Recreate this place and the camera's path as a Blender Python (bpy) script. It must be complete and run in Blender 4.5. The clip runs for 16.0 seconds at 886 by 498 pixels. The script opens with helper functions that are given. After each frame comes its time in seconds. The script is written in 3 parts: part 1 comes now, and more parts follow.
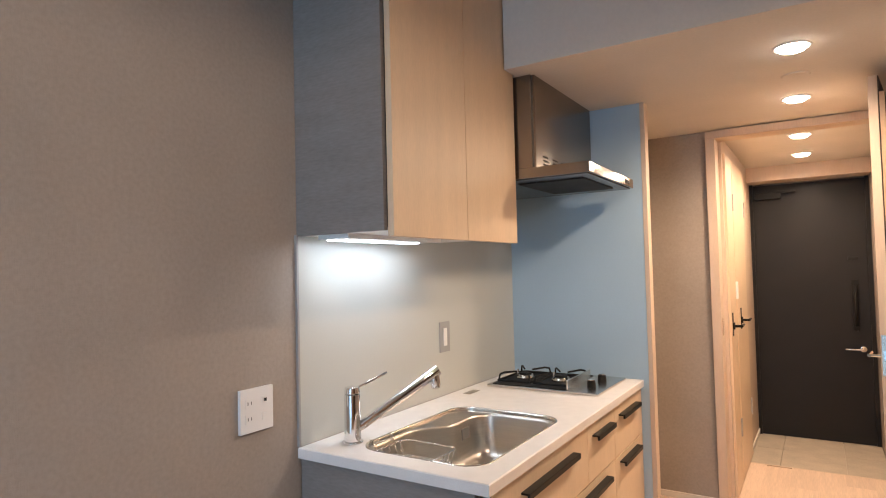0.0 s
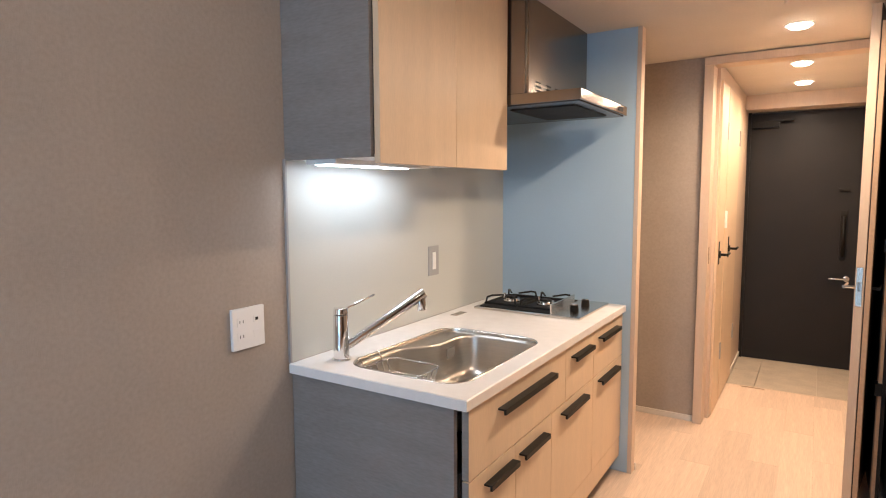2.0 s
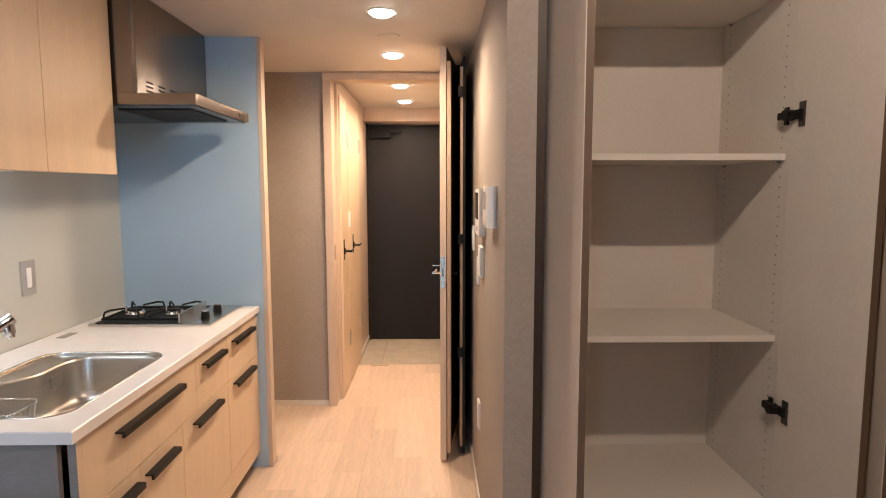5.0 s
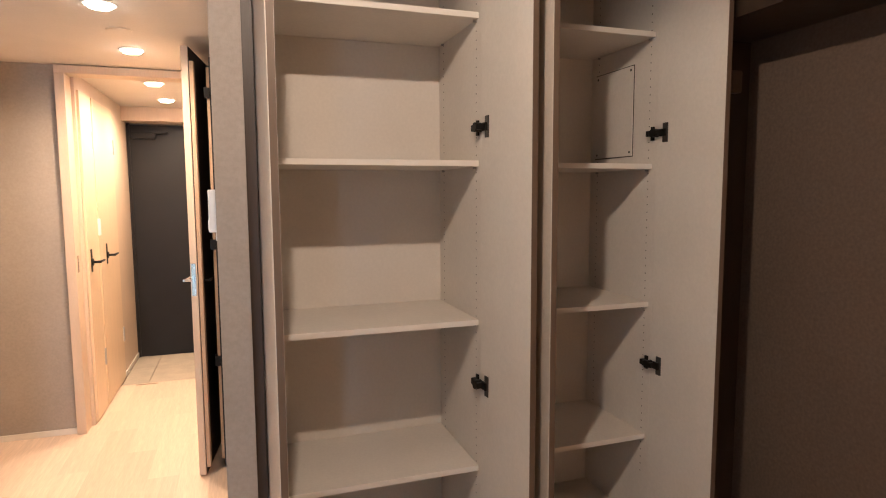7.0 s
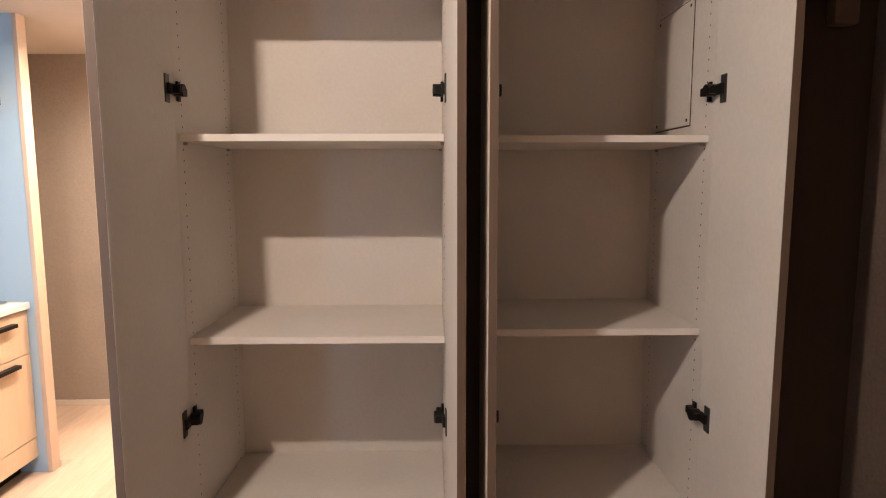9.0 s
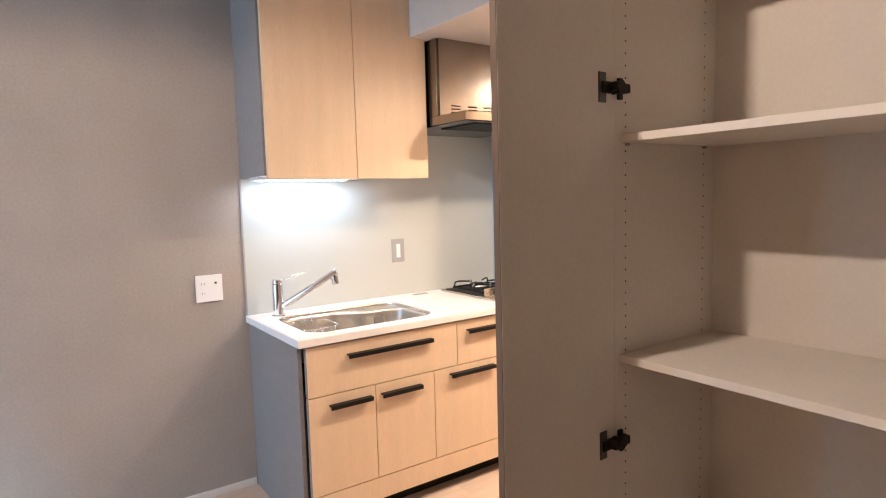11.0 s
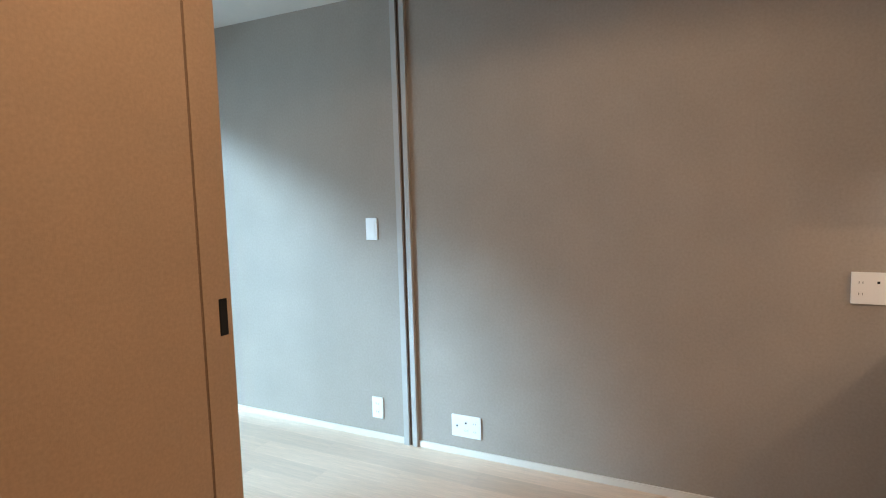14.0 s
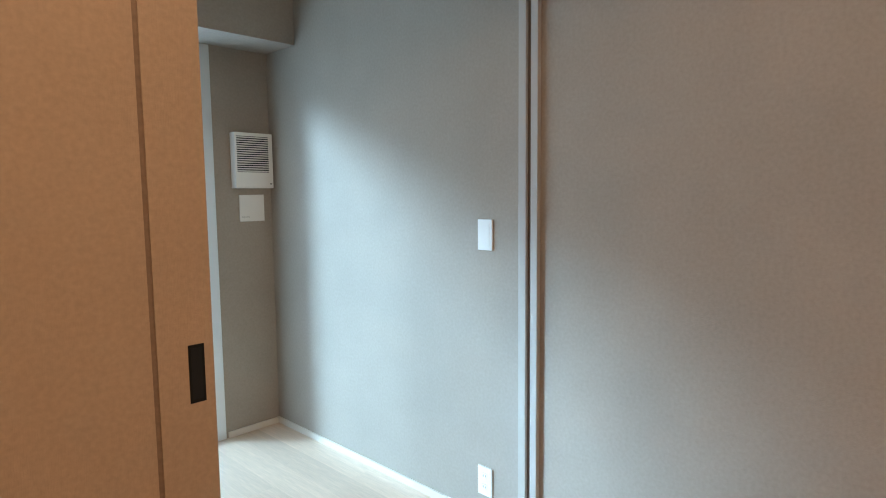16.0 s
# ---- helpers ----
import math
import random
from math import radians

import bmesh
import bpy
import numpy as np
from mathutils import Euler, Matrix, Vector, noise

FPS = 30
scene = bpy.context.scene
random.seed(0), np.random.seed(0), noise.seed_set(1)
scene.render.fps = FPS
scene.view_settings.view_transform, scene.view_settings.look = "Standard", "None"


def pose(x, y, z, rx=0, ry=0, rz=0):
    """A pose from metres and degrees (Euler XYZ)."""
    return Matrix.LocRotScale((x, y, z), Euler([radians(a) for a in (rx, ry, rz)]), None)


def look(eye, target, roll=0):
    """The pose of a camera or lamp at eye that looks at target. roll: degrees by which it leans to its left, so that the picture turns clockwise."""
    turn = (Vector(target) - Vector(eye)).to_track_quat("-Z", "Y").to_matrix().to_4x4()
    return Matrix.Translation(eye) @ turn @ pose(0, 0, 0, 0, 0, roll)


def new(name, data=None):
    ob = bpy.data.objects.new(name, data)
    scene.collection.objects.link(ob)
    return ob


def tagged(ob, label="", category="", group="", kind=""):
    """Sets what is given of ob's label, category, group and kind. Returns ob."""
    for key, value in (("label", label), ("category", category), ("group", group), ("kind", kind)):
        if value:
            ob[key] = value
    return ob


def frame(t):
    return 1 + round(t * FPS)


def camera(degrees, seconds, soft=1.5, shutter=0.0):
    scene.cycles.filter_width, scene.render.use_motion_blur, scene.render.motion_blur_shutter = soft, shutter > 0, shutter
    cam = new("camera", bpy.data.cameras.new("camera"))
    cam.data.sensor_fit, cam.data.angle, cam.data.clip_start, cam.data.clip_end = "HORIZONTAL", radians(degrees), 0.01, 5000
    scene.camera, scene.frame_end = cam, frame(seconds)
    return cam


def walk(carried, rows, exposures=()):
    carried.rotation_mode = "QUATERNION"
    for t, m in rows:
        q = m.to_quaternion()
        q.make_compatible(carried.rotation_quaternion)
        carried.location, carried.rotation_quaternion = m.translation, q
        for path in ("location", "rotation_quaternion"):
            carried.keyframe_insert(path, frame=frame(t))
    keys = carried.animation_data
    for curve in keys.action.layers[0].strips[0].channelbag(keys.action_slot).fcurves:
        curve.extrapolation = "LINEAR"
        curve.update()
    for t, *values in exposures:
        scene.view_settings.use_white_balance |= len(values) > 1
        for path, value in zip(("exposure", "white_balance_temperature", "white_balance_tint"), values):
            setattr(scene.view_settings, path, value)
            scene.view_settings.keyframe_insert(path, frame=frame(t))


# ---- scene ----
cam = camera(73.5, 16.0, soft=1.1)
PATH = [
    (0, (1.394, -1.338, 1.39), (0.327, 0.352, 1.461), -1.4),
    (0.5, (1.395, -1.34, 1.396), (0.325, 0.35, 1.396), -0.7),
    (1, (1.401, -1.341, 1.394), (0.332, 0.343, 1.24), -0.3),
    (1.5, (1.411, -1.343, 1.39), (0.345, 0.339, 1.209), -0.4),
    (2, (1.444, -1.346, 1.409), (0.383, 0.338, 1.214), -0.3),
    (2.5, (1.432, -1.372, 1.419), (0.438, 0.353, 1.225), -0.5),
    (3, (1.455, -1.39, 1.421), (0.64, 0.426, 1.232), -0.5),
    (3.5, (1.496, -1.406, 1.437), (0.894, 0.491, 1.242), -0.3),
    (4, (1.517, -1.401, 1.426), (1.135, 0.553, 1.233), -0.4),
    (4.2, (1.531, -1.396, 1.435), (1.228, 0.571, 1.234), -0.3),
    (6.3, (1.632, -1.486, 1.44), (2.135, 0.44, 1.245), -0.2),
    (6.5, (1.679, -1.498, 1.436), (2.23, 0.415, 1.247), -0.2),
    (7, (1.833, -1.544, 1.434), (2.474, 0.341, 1.242), -0.3),
    (7.5, (2.033, -1.566, 1.432), (2.712, 0.305, 1.236), -0.1),
    (8, (2.215, -1.535, 1.429), (2.845, 0.352, 1.223), -0.0),
    (8.2, (2.283, -1.479, 1.423), (2.862, 0.423, 1.204), 0.2),
    (10.3, (2.88, -0.961, 1.41), (1.678, 0.624, 1.209), -1.5),
    (10.5, (2.869, -0.924, 1.404), (1.534, 0.554, 1.218), -1.4),
    (11, (2.875, -0.849, 1.402), (1.244, 0.295, 1.222), -1.6),
    (11.5, (2.957, -0.737, 1.414), (1.1, -0.013, 1.244), -1.4),
    (12, (3.019, -0.67, 1.412), (1.044, -0.4, 1.25), -1.4),
    (12.5, (2.944, -0.714, 1.401), (0.953, -0.808, 1.236), -1.1),
    (13, (2.876, -0.672, 1.383), (0.941, -1.15, 1.226), -0.9),
    (13.5, (2.818, -0.598, 1.411), (0.976, -1.355, 1.229), -1.3),
    (14, (2.764, -0.569, 1.421), (1.003, -1.497, 1.226), -1.6),
    (14.5, (2.656, -0.614, 1.378), (0.964, -1.665, 1.198), -1.3),
    (15, (2.433, -0.699, 1.348), (0.809, -1.856, 1.188), -1.0),
    (15.5, (2.148, -0.814, 1.362), (0.603, -2.071, 1.182), -0.8),
    (16, (1.838, -0.946, 1.392), (0.403, -2.326, 1.201), -0.6),
]
walk(cam, [(t, look(eye, target, roll)) for t, eye, target, roll in PATH],
     exposures=[(0.0, 0.4, 5750, 10), (3.0, 0.55, 5700, 10), (4.2, 0.35, 5700, 10), (6.3, 0.75, 5700, 10), (7.0, 0.95, 5700, 10), (8.0, 1.3, 5400, 10), (8.2, 1.3, 5400, 10), (10.3, 1.15, 5250, 10), (11.0, 1.15, 5450, 10), (11.5, 1.08, 5550, 10), (12.0, 0.85, 5700, 10), (12.5, 0.15, 5850, 10), (13.5, 0.15, 6300, 10), (14.5, 0.32, 6800, 10), (15.5, 0.36, 6700, 10), (16.0, 0.25, 6600, 10)])

# ---- world and light ----
world = bpy.data.worlds.new("sky")
scene.world = world
world.use_nodes = True
wn = world.node_tree.nodes
sky = wn.new("ShaderNodeTexSky")
sky.sky_type = "NISHITA"
sky.sun_disc = False
sky.sun_elevation, sky.sun_rotation = radians(35), radians(20)
wn["Background"].inputs[1].default_value = 0.12
world.node_tree.links.new(sky.outputs[0], wn["Background"].inputs[0])

CEIL, SOFFIT = 2.48, 2.165


def lamp(name, kind, m, energy, color, **more):
    data = bpy.data.lights.new(name, kind)
    data.energy, data.color = energy, color
    for key, value in more.items():
        if key == "size":
            data.size = value
        elif key == "size_y":
            data.shape, data.size_y = "RECTANGLE", value
        elif key == "soft":
            data.shadow_soft_size = value
        elif key == "cone":
            data.spot_size = radians(value)
        elif key == "blend":
            data.spot_blend = value
    ob = new(name, data)
    ob.matrix_world = m
    return ob


WARM = (1.0, 0.70, 0.44)
DOWNLIGHTS = [(1.345, 1.13, SOFFIT), (1.335, 1.92, SOFFIT), (1.33, 2.78, 2.145), (1.325, 3.52, 2.145)]
for x, y, z in DOWNLIGHTS:
    lamp("downlight_lamp", "SPOT", pose(x, y, z - 0.022), 58, WARM, soft=0.04, cone=172, blend=0.7)
ROOM_LAMP = (1.83, -0.94, CEIL)
lamp("room_lamp", "SPOT", pose(ROOM_LAMP[0], ROOM_LAMP[1], CEIL - 0.024), 56, (1.0, 0.73, 0.50), soft=0.025, cone=170, blend=0.22)
lamp("cabinet_lamp", "AREA", pose(0.14, 0.31, 1.487), 0.9, (0.93, 0.97, 1.0), size=0.07, size_y=0.56)
lamp("window_light", "AREA", pose(1.45, -4.22, 1.1, 90, 0, 0), 27, (0.46, 0.74, 1.0), size=2.1, size_y=2.1)

# bright hazy sky light that slants in through the balcony window
sun = bpy.data.lights.new("hazy_sun", "SUN")
sun.energy, sun.angle, sun.color = 5.4, radians(14), (0.40, 0.72, 1.0)
new("hazy_sun", sun).matrix_world = look((3.1, -6.2, 3.05), (0.0, -2.9, 1.15))

# ---- materials ----
def material(name, color, rough=0.5, metal=0.0, vary=0.1, scale=8.0, stretch=(1, 1, 1), bump=0.0, fine=120.0, fine_vary=0.0, per_object=0.0, coat=0.0, spec=0.5):
    """A surface with broad and fine variation of its colour, and a fine relief."""
    m = bpy.data.materials.new(name)
    m.use_nodes = True
    nt = m.node_tree
    n, link = nt.nodes, nt.links.new
    b = n["Principled BSDF"]
    b.inputs["Metallic"].default_value = metal
    b.inputs["Coat Weight"].default_value = coat
    b.inputs["Specular IOR Level"].default_value = spec
    tc, mp = n.new("ShaderNodeTexCoord"), n.new("ShaderNodeMapping")
    mp.inputs["Scale"].default_value = stretch
    link(tc.outputs["Object"], mp.inputs[0])
    broad, grain = n.new("ShaderNodeTexNoise"), n.new("ShaderNodeTexNoise")
    broad.inputs["Scale"].default_value, broad.inputs["Detail"].default_value = scale, 5
    grain.inputs["Scale"].default_value, grain.inputs["Detail"].default_value = fine, 3
    link(mp.outputs[0], broad.inputs[0])
    link(mp.outputs[0], grain.inputs[0])

    def swing(source, amount):
        r = n.new("ShaderNodeMapRange")
        r.inputs[1].default_value, r.inputs[2].default_value = 0.25, 0.75
        r.inputs[3].default_value, r.inputs[4].default_value = 1 - amount, 1 + amount
        link(source, r.inputs[0])
        return r.outputs[0]

    value = swing(broad.outputs[0], vary)
    factors = [swing(grain.outputs[0], fine_vary)]
    if per_object:
        info = n.new("ShaderNodeObjectInfo")
        r = n.new("ShaderNodeMapRange")
        r.inputs[3].default_value, r.inputs[4].default_value = 1 - per_object, 1 + per_object
        link(info.outputs["Random"], r.inputs[0])
        factors.append(r.outputs[0])
    for f in factors:
        mul = n.new("ShaderNodeMath")
        mul.operation = "MULTIPLY"
        link(value, mul.inputs[0])
        link(f, mul.inputs[1])
        value = mul.outputs[0]
    hsv = n.new("ShaderNodeHueSaturation")
    hsv.inputs["Color"].default_value = (*color, 1)
    link(value, hsv.inputs["Value"])
    link(hsv.outputs[0], b.inputs["Base Color"])
    rr = n.new("ShaderNodeMapRange")
    k = 0.15 if vary else 0.0
    rr.inputs[3].default_value, rr.inputs[4].default_value = rough * (1 - k), min(1, rough * (1 + k))
    link(broad.outputs[0], rr.inputs[0])
    link(rr.outputs[0], b.inputs["Roughness"])
    if bump:
        bp = n.new("ShaderNodeBump")
        bp.inputs["Strength"].default_value, bp.inputs["Distance"].default_value = bump, 0.001
        link(grain.outputs[0], bp.inputs["Height"])
        link(bp.outputs[0], b.inputs["Normal"])
    return m


def woven(name, color, thread=700.0, depth=0.35, vary=0.05, fleck=0.13):
    """Linen-like wallpaper: crossing threads with fine flecks."""
    m = material(name, color, 0.85, vary=vary, scale=3.0, fine=85, fine_vary=fleck, bump=0.0)
    nt = m.node_tree
    n, link = nt.nodes, nt.links.new
    tc = n.new("ShaderNodeTexCoord")
    add = None
    for stretch in ((1, 1, 14), (14, 14, 1)):
        mp, no = n.new("ShaderNodeMapping"), n.new("ShaderNodeTexNoise")
        mp.inputs["Scale"].default_value = stretch
        no.inputs["Scale"].default_value = thread / 14
        link(tc.outputs["Object"], mp.inputs[0])
        link(mp.outputs[0], no.inputs[0])
        if add is None:
            add = no.outputs[0]
        else:
            s = n.new("ShaderNodeMath")
            link(add, s.inputs[0])
            link(no.outputs[0], s.inputs[1])
            add = s.outputs[0]
    bp = n.new("ShaderNodeBump")
    bp.inputs["Strength"].default_value, bp.inputs["Distance"].default_value = depth, 0.0012
    link(add, bp.inputs["Height"])
    link(bp.outputs[0], n["Principled BSDF"].inputs["Normal"])
    return m


def glowing(name, color, strength):
    m = bpy.data.materials.new(name)
    m.use_nodes = True
    b = m.node_tree.nodes["Principled BSDF"]
    b.inputs["Base Color"].default_value = (*color, 1)
    b.inputs["Emission Color"].default_value = (*color, 1)
    b.inputs["Emission Strength"].default_value = strength
    return m


WALL = woven("linen_wallpaper", (0.345, 0.292, 0.246), vary=0.07, fleck=0.07)
DOOR_CLOTH = woven("closet_door_linen", (0.54, 0.465, 0.39), fleck=0.05)
PAPER = woven("ceiling_paper", (0.62, 0.565, 0.50), depth=0.12, fleck=0.03)
SLIDER = woven("sliding_door_cloth", (0.45, 0.305, 0.20), fleck=0.08)
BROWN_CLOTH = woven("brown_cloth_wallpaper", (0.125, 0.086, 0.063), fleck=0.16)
# darker copy of the door cloth: shade painted into the groove
SLIDER_SHADED = woven("shaded_sliding_door_cloth", (0.24, 0.15, 0.095))
POST = material("grey_beige_post", (0.43, 0.40, 0.37), 0.5, vary=0.04)
LIGHT_WOOD = material("pale_maple", (0.67, 0.51, 0.345), 0.42, vary=0.05, scale=3, stretch=(6, 6, 0.7), fine=40, fine_vary=0.05, bump=0.03)
TRIM_WOOD = material("pale_trim", (0.58, 0.45, 0.335), 0.45, vary=0.05, scale=3, stretch=(6, 6, 0.7), fine=40, fine_vary=0.04)
GREY_WOOD = material("grey_sawn_oak", (0.24, 0.216, 0.202), 0.45, vary=0.10, scale=4, stretch=(1, 1, 5), fine=34, fine_vary=0.12, bump=0.1)
PLANK = material("maple_floor", (0.64, 0.49, 0.37), 0.36, vary=0.10, scale=4, stretch=(9, 0.5, 1), fine=24, fine_vary=0.11, per_object=0.09, bump=0.02)
SUBFLOOR = material("floor_joint", (0.30, 0.22, 0.15), 0.8)
STONE = material("counter_stone", (0.80, 0.77, 0.74), 0.25, vary=0.03, scale=20, fine=300, fine_vary=0.03)
STEEL = material("brushed_steel", (0.62, 0.58, 0.53), 0.24, metal=1.0, vary=0.05, scale=6, stretch=(1, 20, 1), fine=60, fine_vary=0.04)
BASIN = material("basin_steel", (0.60, 0.56, 0.50), 0.33, metal=1.0, vary=0.06, scale=6, stretch=(1, 1, 20), fine=60, fine_vary=0.05)
HOOD_STEEL = material("hood_steel", (0.27, 0.235, 0.20), 0.24, metal=1.0, vary=0.04, scale=6, stretch=(20, 1, 1), fine=60, fine_vary=0.03)
CHROME = material("chrome", (0.80, 0.80, 0.80), 0.06, metal=1.0, vary=0.01)
PANEL = material("satin_panel", (0.50, 0.51, 0.475), 0.30, metal=0.0, vary=0.0, scale=2, fine=200, fine_vary=0.02)
HOOD_TRAY = material("polished_tray_steel", (0.30, 0.27, 0.24), 0.13, metal=1.0, vary=0.04, scale=6, stretch=(20, 1, 1), fine=60, fine_vary=0.03)
HOOD_GREY = material("hood_underside", (0.16, 0.165, 0.17), 0.25, metal=0.7, vary=0.05)
# grey panel; the blue of the window's daylight is mixed into its colour
DAYLIT_PANEL = material("daylight_tinted_panel", (0.385, 0.51, 0.615), 0.30, metal=0.0, vary=0.0, scale=2, fine=200, fine_vary=0.02)
BLACK = material("black_metal", (0.010, 0.009, 0.008), 0.45, vary=0.1, spec=0.2)
HINGE_METAL = material("dark_hinge_metal", (0.09, 0.085, 0.08), 0.4, metal=0.7, vary=0.1)
IRON = material("cast_iron", (0.015, 0.015, 0.015), 0.6, vary=0.15, fine=300, bump=0.2, spec=0.2)
DARK_DOOR = material("charcoal_steel_door", (0.014, 0.0125, 0.012), 0.45, spec=0.22, vary=0.12, scale=5, fine=200, fine_vary=0.08)
# dark wood of the door back; also painted shade on fillers and east beam
DARK_WOOD_AND_SHADE = material("dark_wood_and_shade", (0.045, 0.028, 0.018), 0.5, vary=0.2, scale=4, stretch=(6, 6, 0.6), fine=40, fine_vary=0.1)
WHITE = material("white_plastic", (0.80, 0.78, 0.75), 0.35, vary=0.015)
MELAMINE = woven("white_grained_melamine", (0.66, 0.61, 0.55), depth=0.1, fleck=0.035)
EDGE = material("shelf_edge", (0.74, 0.69, 0.63), 0.4, vary=0.02)
BROWN_EDGE = material("brown_door_edge", (0.13, 0.088, 0.06), 0.5, vary=0.1)
BASE = material("pale_baseboard", (0.68, 0.62, 0.55), 0.45, vary=0.03)
TILE = material("entrance_stone_tile", (0.42, 0.36, 0.28), 0.5, vary=0.14, scale=9, fine=90, fine_vary=0.1, per_object=0.05, bump=0.1)
GROUT = material("grout", (0.55, 0.50, 0.42), 0.8, vary=0.05)
GREY_PLASTIC = material("grey_plastic", (0.33, 0.32, 0.31), 0.4, vary=0.03)
STICKER = material("grey_sticker", (0.17, 0.16, 0.15), 0.6, vary=0.05)
GREY_PLATE = material("grey_switch_plate", (0.34, 0.335, 0.33), 0.4, vary=0.02)
DARK_GLASS = material("dark_screen", (0.02, 0.02, 0.022), 0.12, vary=0.02)
ALU = material("silver_window_frame", (0.72, 0.75, 0.76), 0.35, metal=0.4, vary=0.02)
LED = glowing("led_glow", (1.0, 0.84, 0.64), 40)
BAR = glowing("led_bar_glow", (0.95, 0.98, 1.0), 9)
GLASS = bpy.data.materials.new("window_glass")
GLASS.use_nodes = True
GLASS.node_tree.nodes["Principled BSDF"].inputs["Transmission Weight"].default_value = 1.0
GLASS.node_tree.nodes["Principled BSDF"].inputs["Roughness"].default_value = 0.0
GLASS.node_tree.nodes["Principled BSDF"].inputs["IOR"].default_value = 1.05


# ---- building helpers ----
def thing(name, at, label, category, group="", kind=""):
    """An Empty at the base of a thing."""
    ob = new(name)
    ob.empty_display_size = 0.05
    ob.matrix_world = Matrix.Translation(at)
    return tagged(ob, label, category, group, kind)


def finish(name, bm, mat, smooth=False):
    me = bpy.data.meshes.new(name)
    bmesh.ops.recalc_face_normals(bm, faces=bm.faces)
    if smooth:
        for f in bm.faces:
            f.smooth = True
    bm.to_mesh(me)
    bm.free()
    me.materials.append(mat)
    return new(name, me)


def part(name, bm, mat, parent=None, label="", smooth=False):
    """One mesh, in world coordinates, under a thing or a part."""
    ob = finish(name, bm, mat, smooth)
    if parent:
        ob.parent = parent
        m = parent.matrix_basis if parent.parent is None else Matrix()
        ob.matrix_parent_inverse = m.inverted()
    return tagged(ob, label)


def single(name, bm, mat, label, category, group="", kind="", smooth=False):
    return tagged(finish(name, bm, mat, smooth), label, category, group, kind)


def box(lo, hi, bevel=0.0, bm=None):
    """A box with softened edges."""
    own = bmesh.new()
    c = [(a + b) / 2 for a, b in zip(lo, hi)]
    d = [abs(b - a) for a, b in zip(lo, hi)]
    bmesh.ops.create_cube(own, size=1, matrix=Matrix.Translation(c) @ Matrix.Diagonal((*d, 1)))
    if bevel:
        bmesh.ops.bevel(own, geom=own.edges[:], offset=min(bevel, min(d) * 0.45), segments=2, affect="EDGES", profile=0.7)
    if bm is None:
        return own
    return merge(bm, own)


def merge(bm, own):
    me = bpy.data.meshes.new("tmp")
    own.to_mesh(me)
    own.free()
    bm.from_mesh(me)
    bpy.data.meshes.remove(me)
    return bm


def rod(a, b, r, r2=None, seg=20, bm=None, bevel=0.0):
    """A round rod from a to b."""
    own = bmesh.new()
    a, b = Vector(a), Vector(b)
    m = Matrix.Translation((a + b) / 2) @ (b - a).to_track_quat("Z", "Y").to_matrix().to_4x4()
    bmesh.ops.create_cone(own, cap_ends=True, segments=seg, radius1=r, radius2=r if r2 is None else r2, depth=(b - a).length, matrix=m)
    if bevel:
        rim = [e for e in own.edges if any(len(f.verts) > 4 for f in e.link_faces)]
        bmesh.ops.bevel(own, geom=rim, offset=bevel, segments=2, affect="EDGES", profile=0.7)
    return own if bm is None else merge(bm, own)


def wall(name, lo, hi, mat=None, label="grey-beige linen wallpapered wall"):
    return single(name, box(lo, hi), mat or WALL, label, "wall", kind="structure")


def rounded_loop(x0, x1, y0, y1, r, per=8):
    out = []
    for cx, cy, a0 in ((x1 - r, y1 - r, 0), (x0 + r, y1 - r, 90), (x0 + r, y0 + r, 180), (x1 - r, y0 + r, 270)):
        for k in range(per):
            a = radians(a0 + 90 * k / (per - 1))
            out.append((cx + r * math.cos(a), cy + r * math.sin(a)))
    return out


def loft(loops, close_last=False, bm=None):
    """Skins a stack of loops of 3D points."""
    bm = bm or bmesh.new()
    rings = [[bm.verts.new(p) for p in loop] for loop in loops]
    n = len(rings[0])
    for a, b in zip(rings, rings[1:]):
        for k in range(n):
            bm.faces.new((a[k], a[(k + 1) % n], b[(k + 1) % n], b[k]))
    if close_last:
        bm.faces.new(rings[-1])
    return bm


# ---- the setting ----
single("floor", box((-0.02, -4.14, -0.1), (3.74, 3.33, -0.012)), SUBFLOOR, "pale maple plank floor", "floor", kind="structure")
single("floor_entrance", box((0.9, 3.33, -0.1), (1.78, 4.25, -0.03)), GROUT, "sunken entrance floor of beige stone tiles", "floor", kind="structure")
wall("wall_west", (-0.12, -4.14, 0), (0, 2.43, CEIL))
wall("wall_alcove", (-0.12, 2.43, 0), (0.862, 2.53, SOFFIT))
wall("wall_east_corridor", (1.765, 0.30, 0), (1.852, 2.60, CEIL))
wall("wall_corridor_west", (0.82, 2.53, -0.03), (0.93, 4.25, 2.145), TRIM_WOOD, "pale wood-clad corridor wall")
wall("wall_corridor_end_east", (1.745, 2.60, -0.03), (1.845, 4.25, 2.145))
wall("wall_entrance", (0.82, 4.23, -0.03), (1.85, 4.33, 2.3))
wall("wall_closet_back", (1.852, 0.82, 0), (3.84, 0.92, CEIL))
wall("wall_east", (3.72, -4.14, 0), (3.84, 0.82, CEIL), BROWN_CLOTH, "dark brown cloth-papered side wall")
# dark colour carries the closet door's shadow and the beam's unlit underside
wall("wall_filler", (3.40, 0.30, 0), (3.72, 0.36, 2.0), DARK_WOOD_AND_SHADE, "brown filler panel beside the closet, darkened for the door's shadow")
wall("soffit_east", (3.40, -2.2, 2.0), (3.72, 0.36, CEIL), DARK_WOOD_AND_SHADE, "boxed beam above the side wall, its unlit underside put into a dark colour")
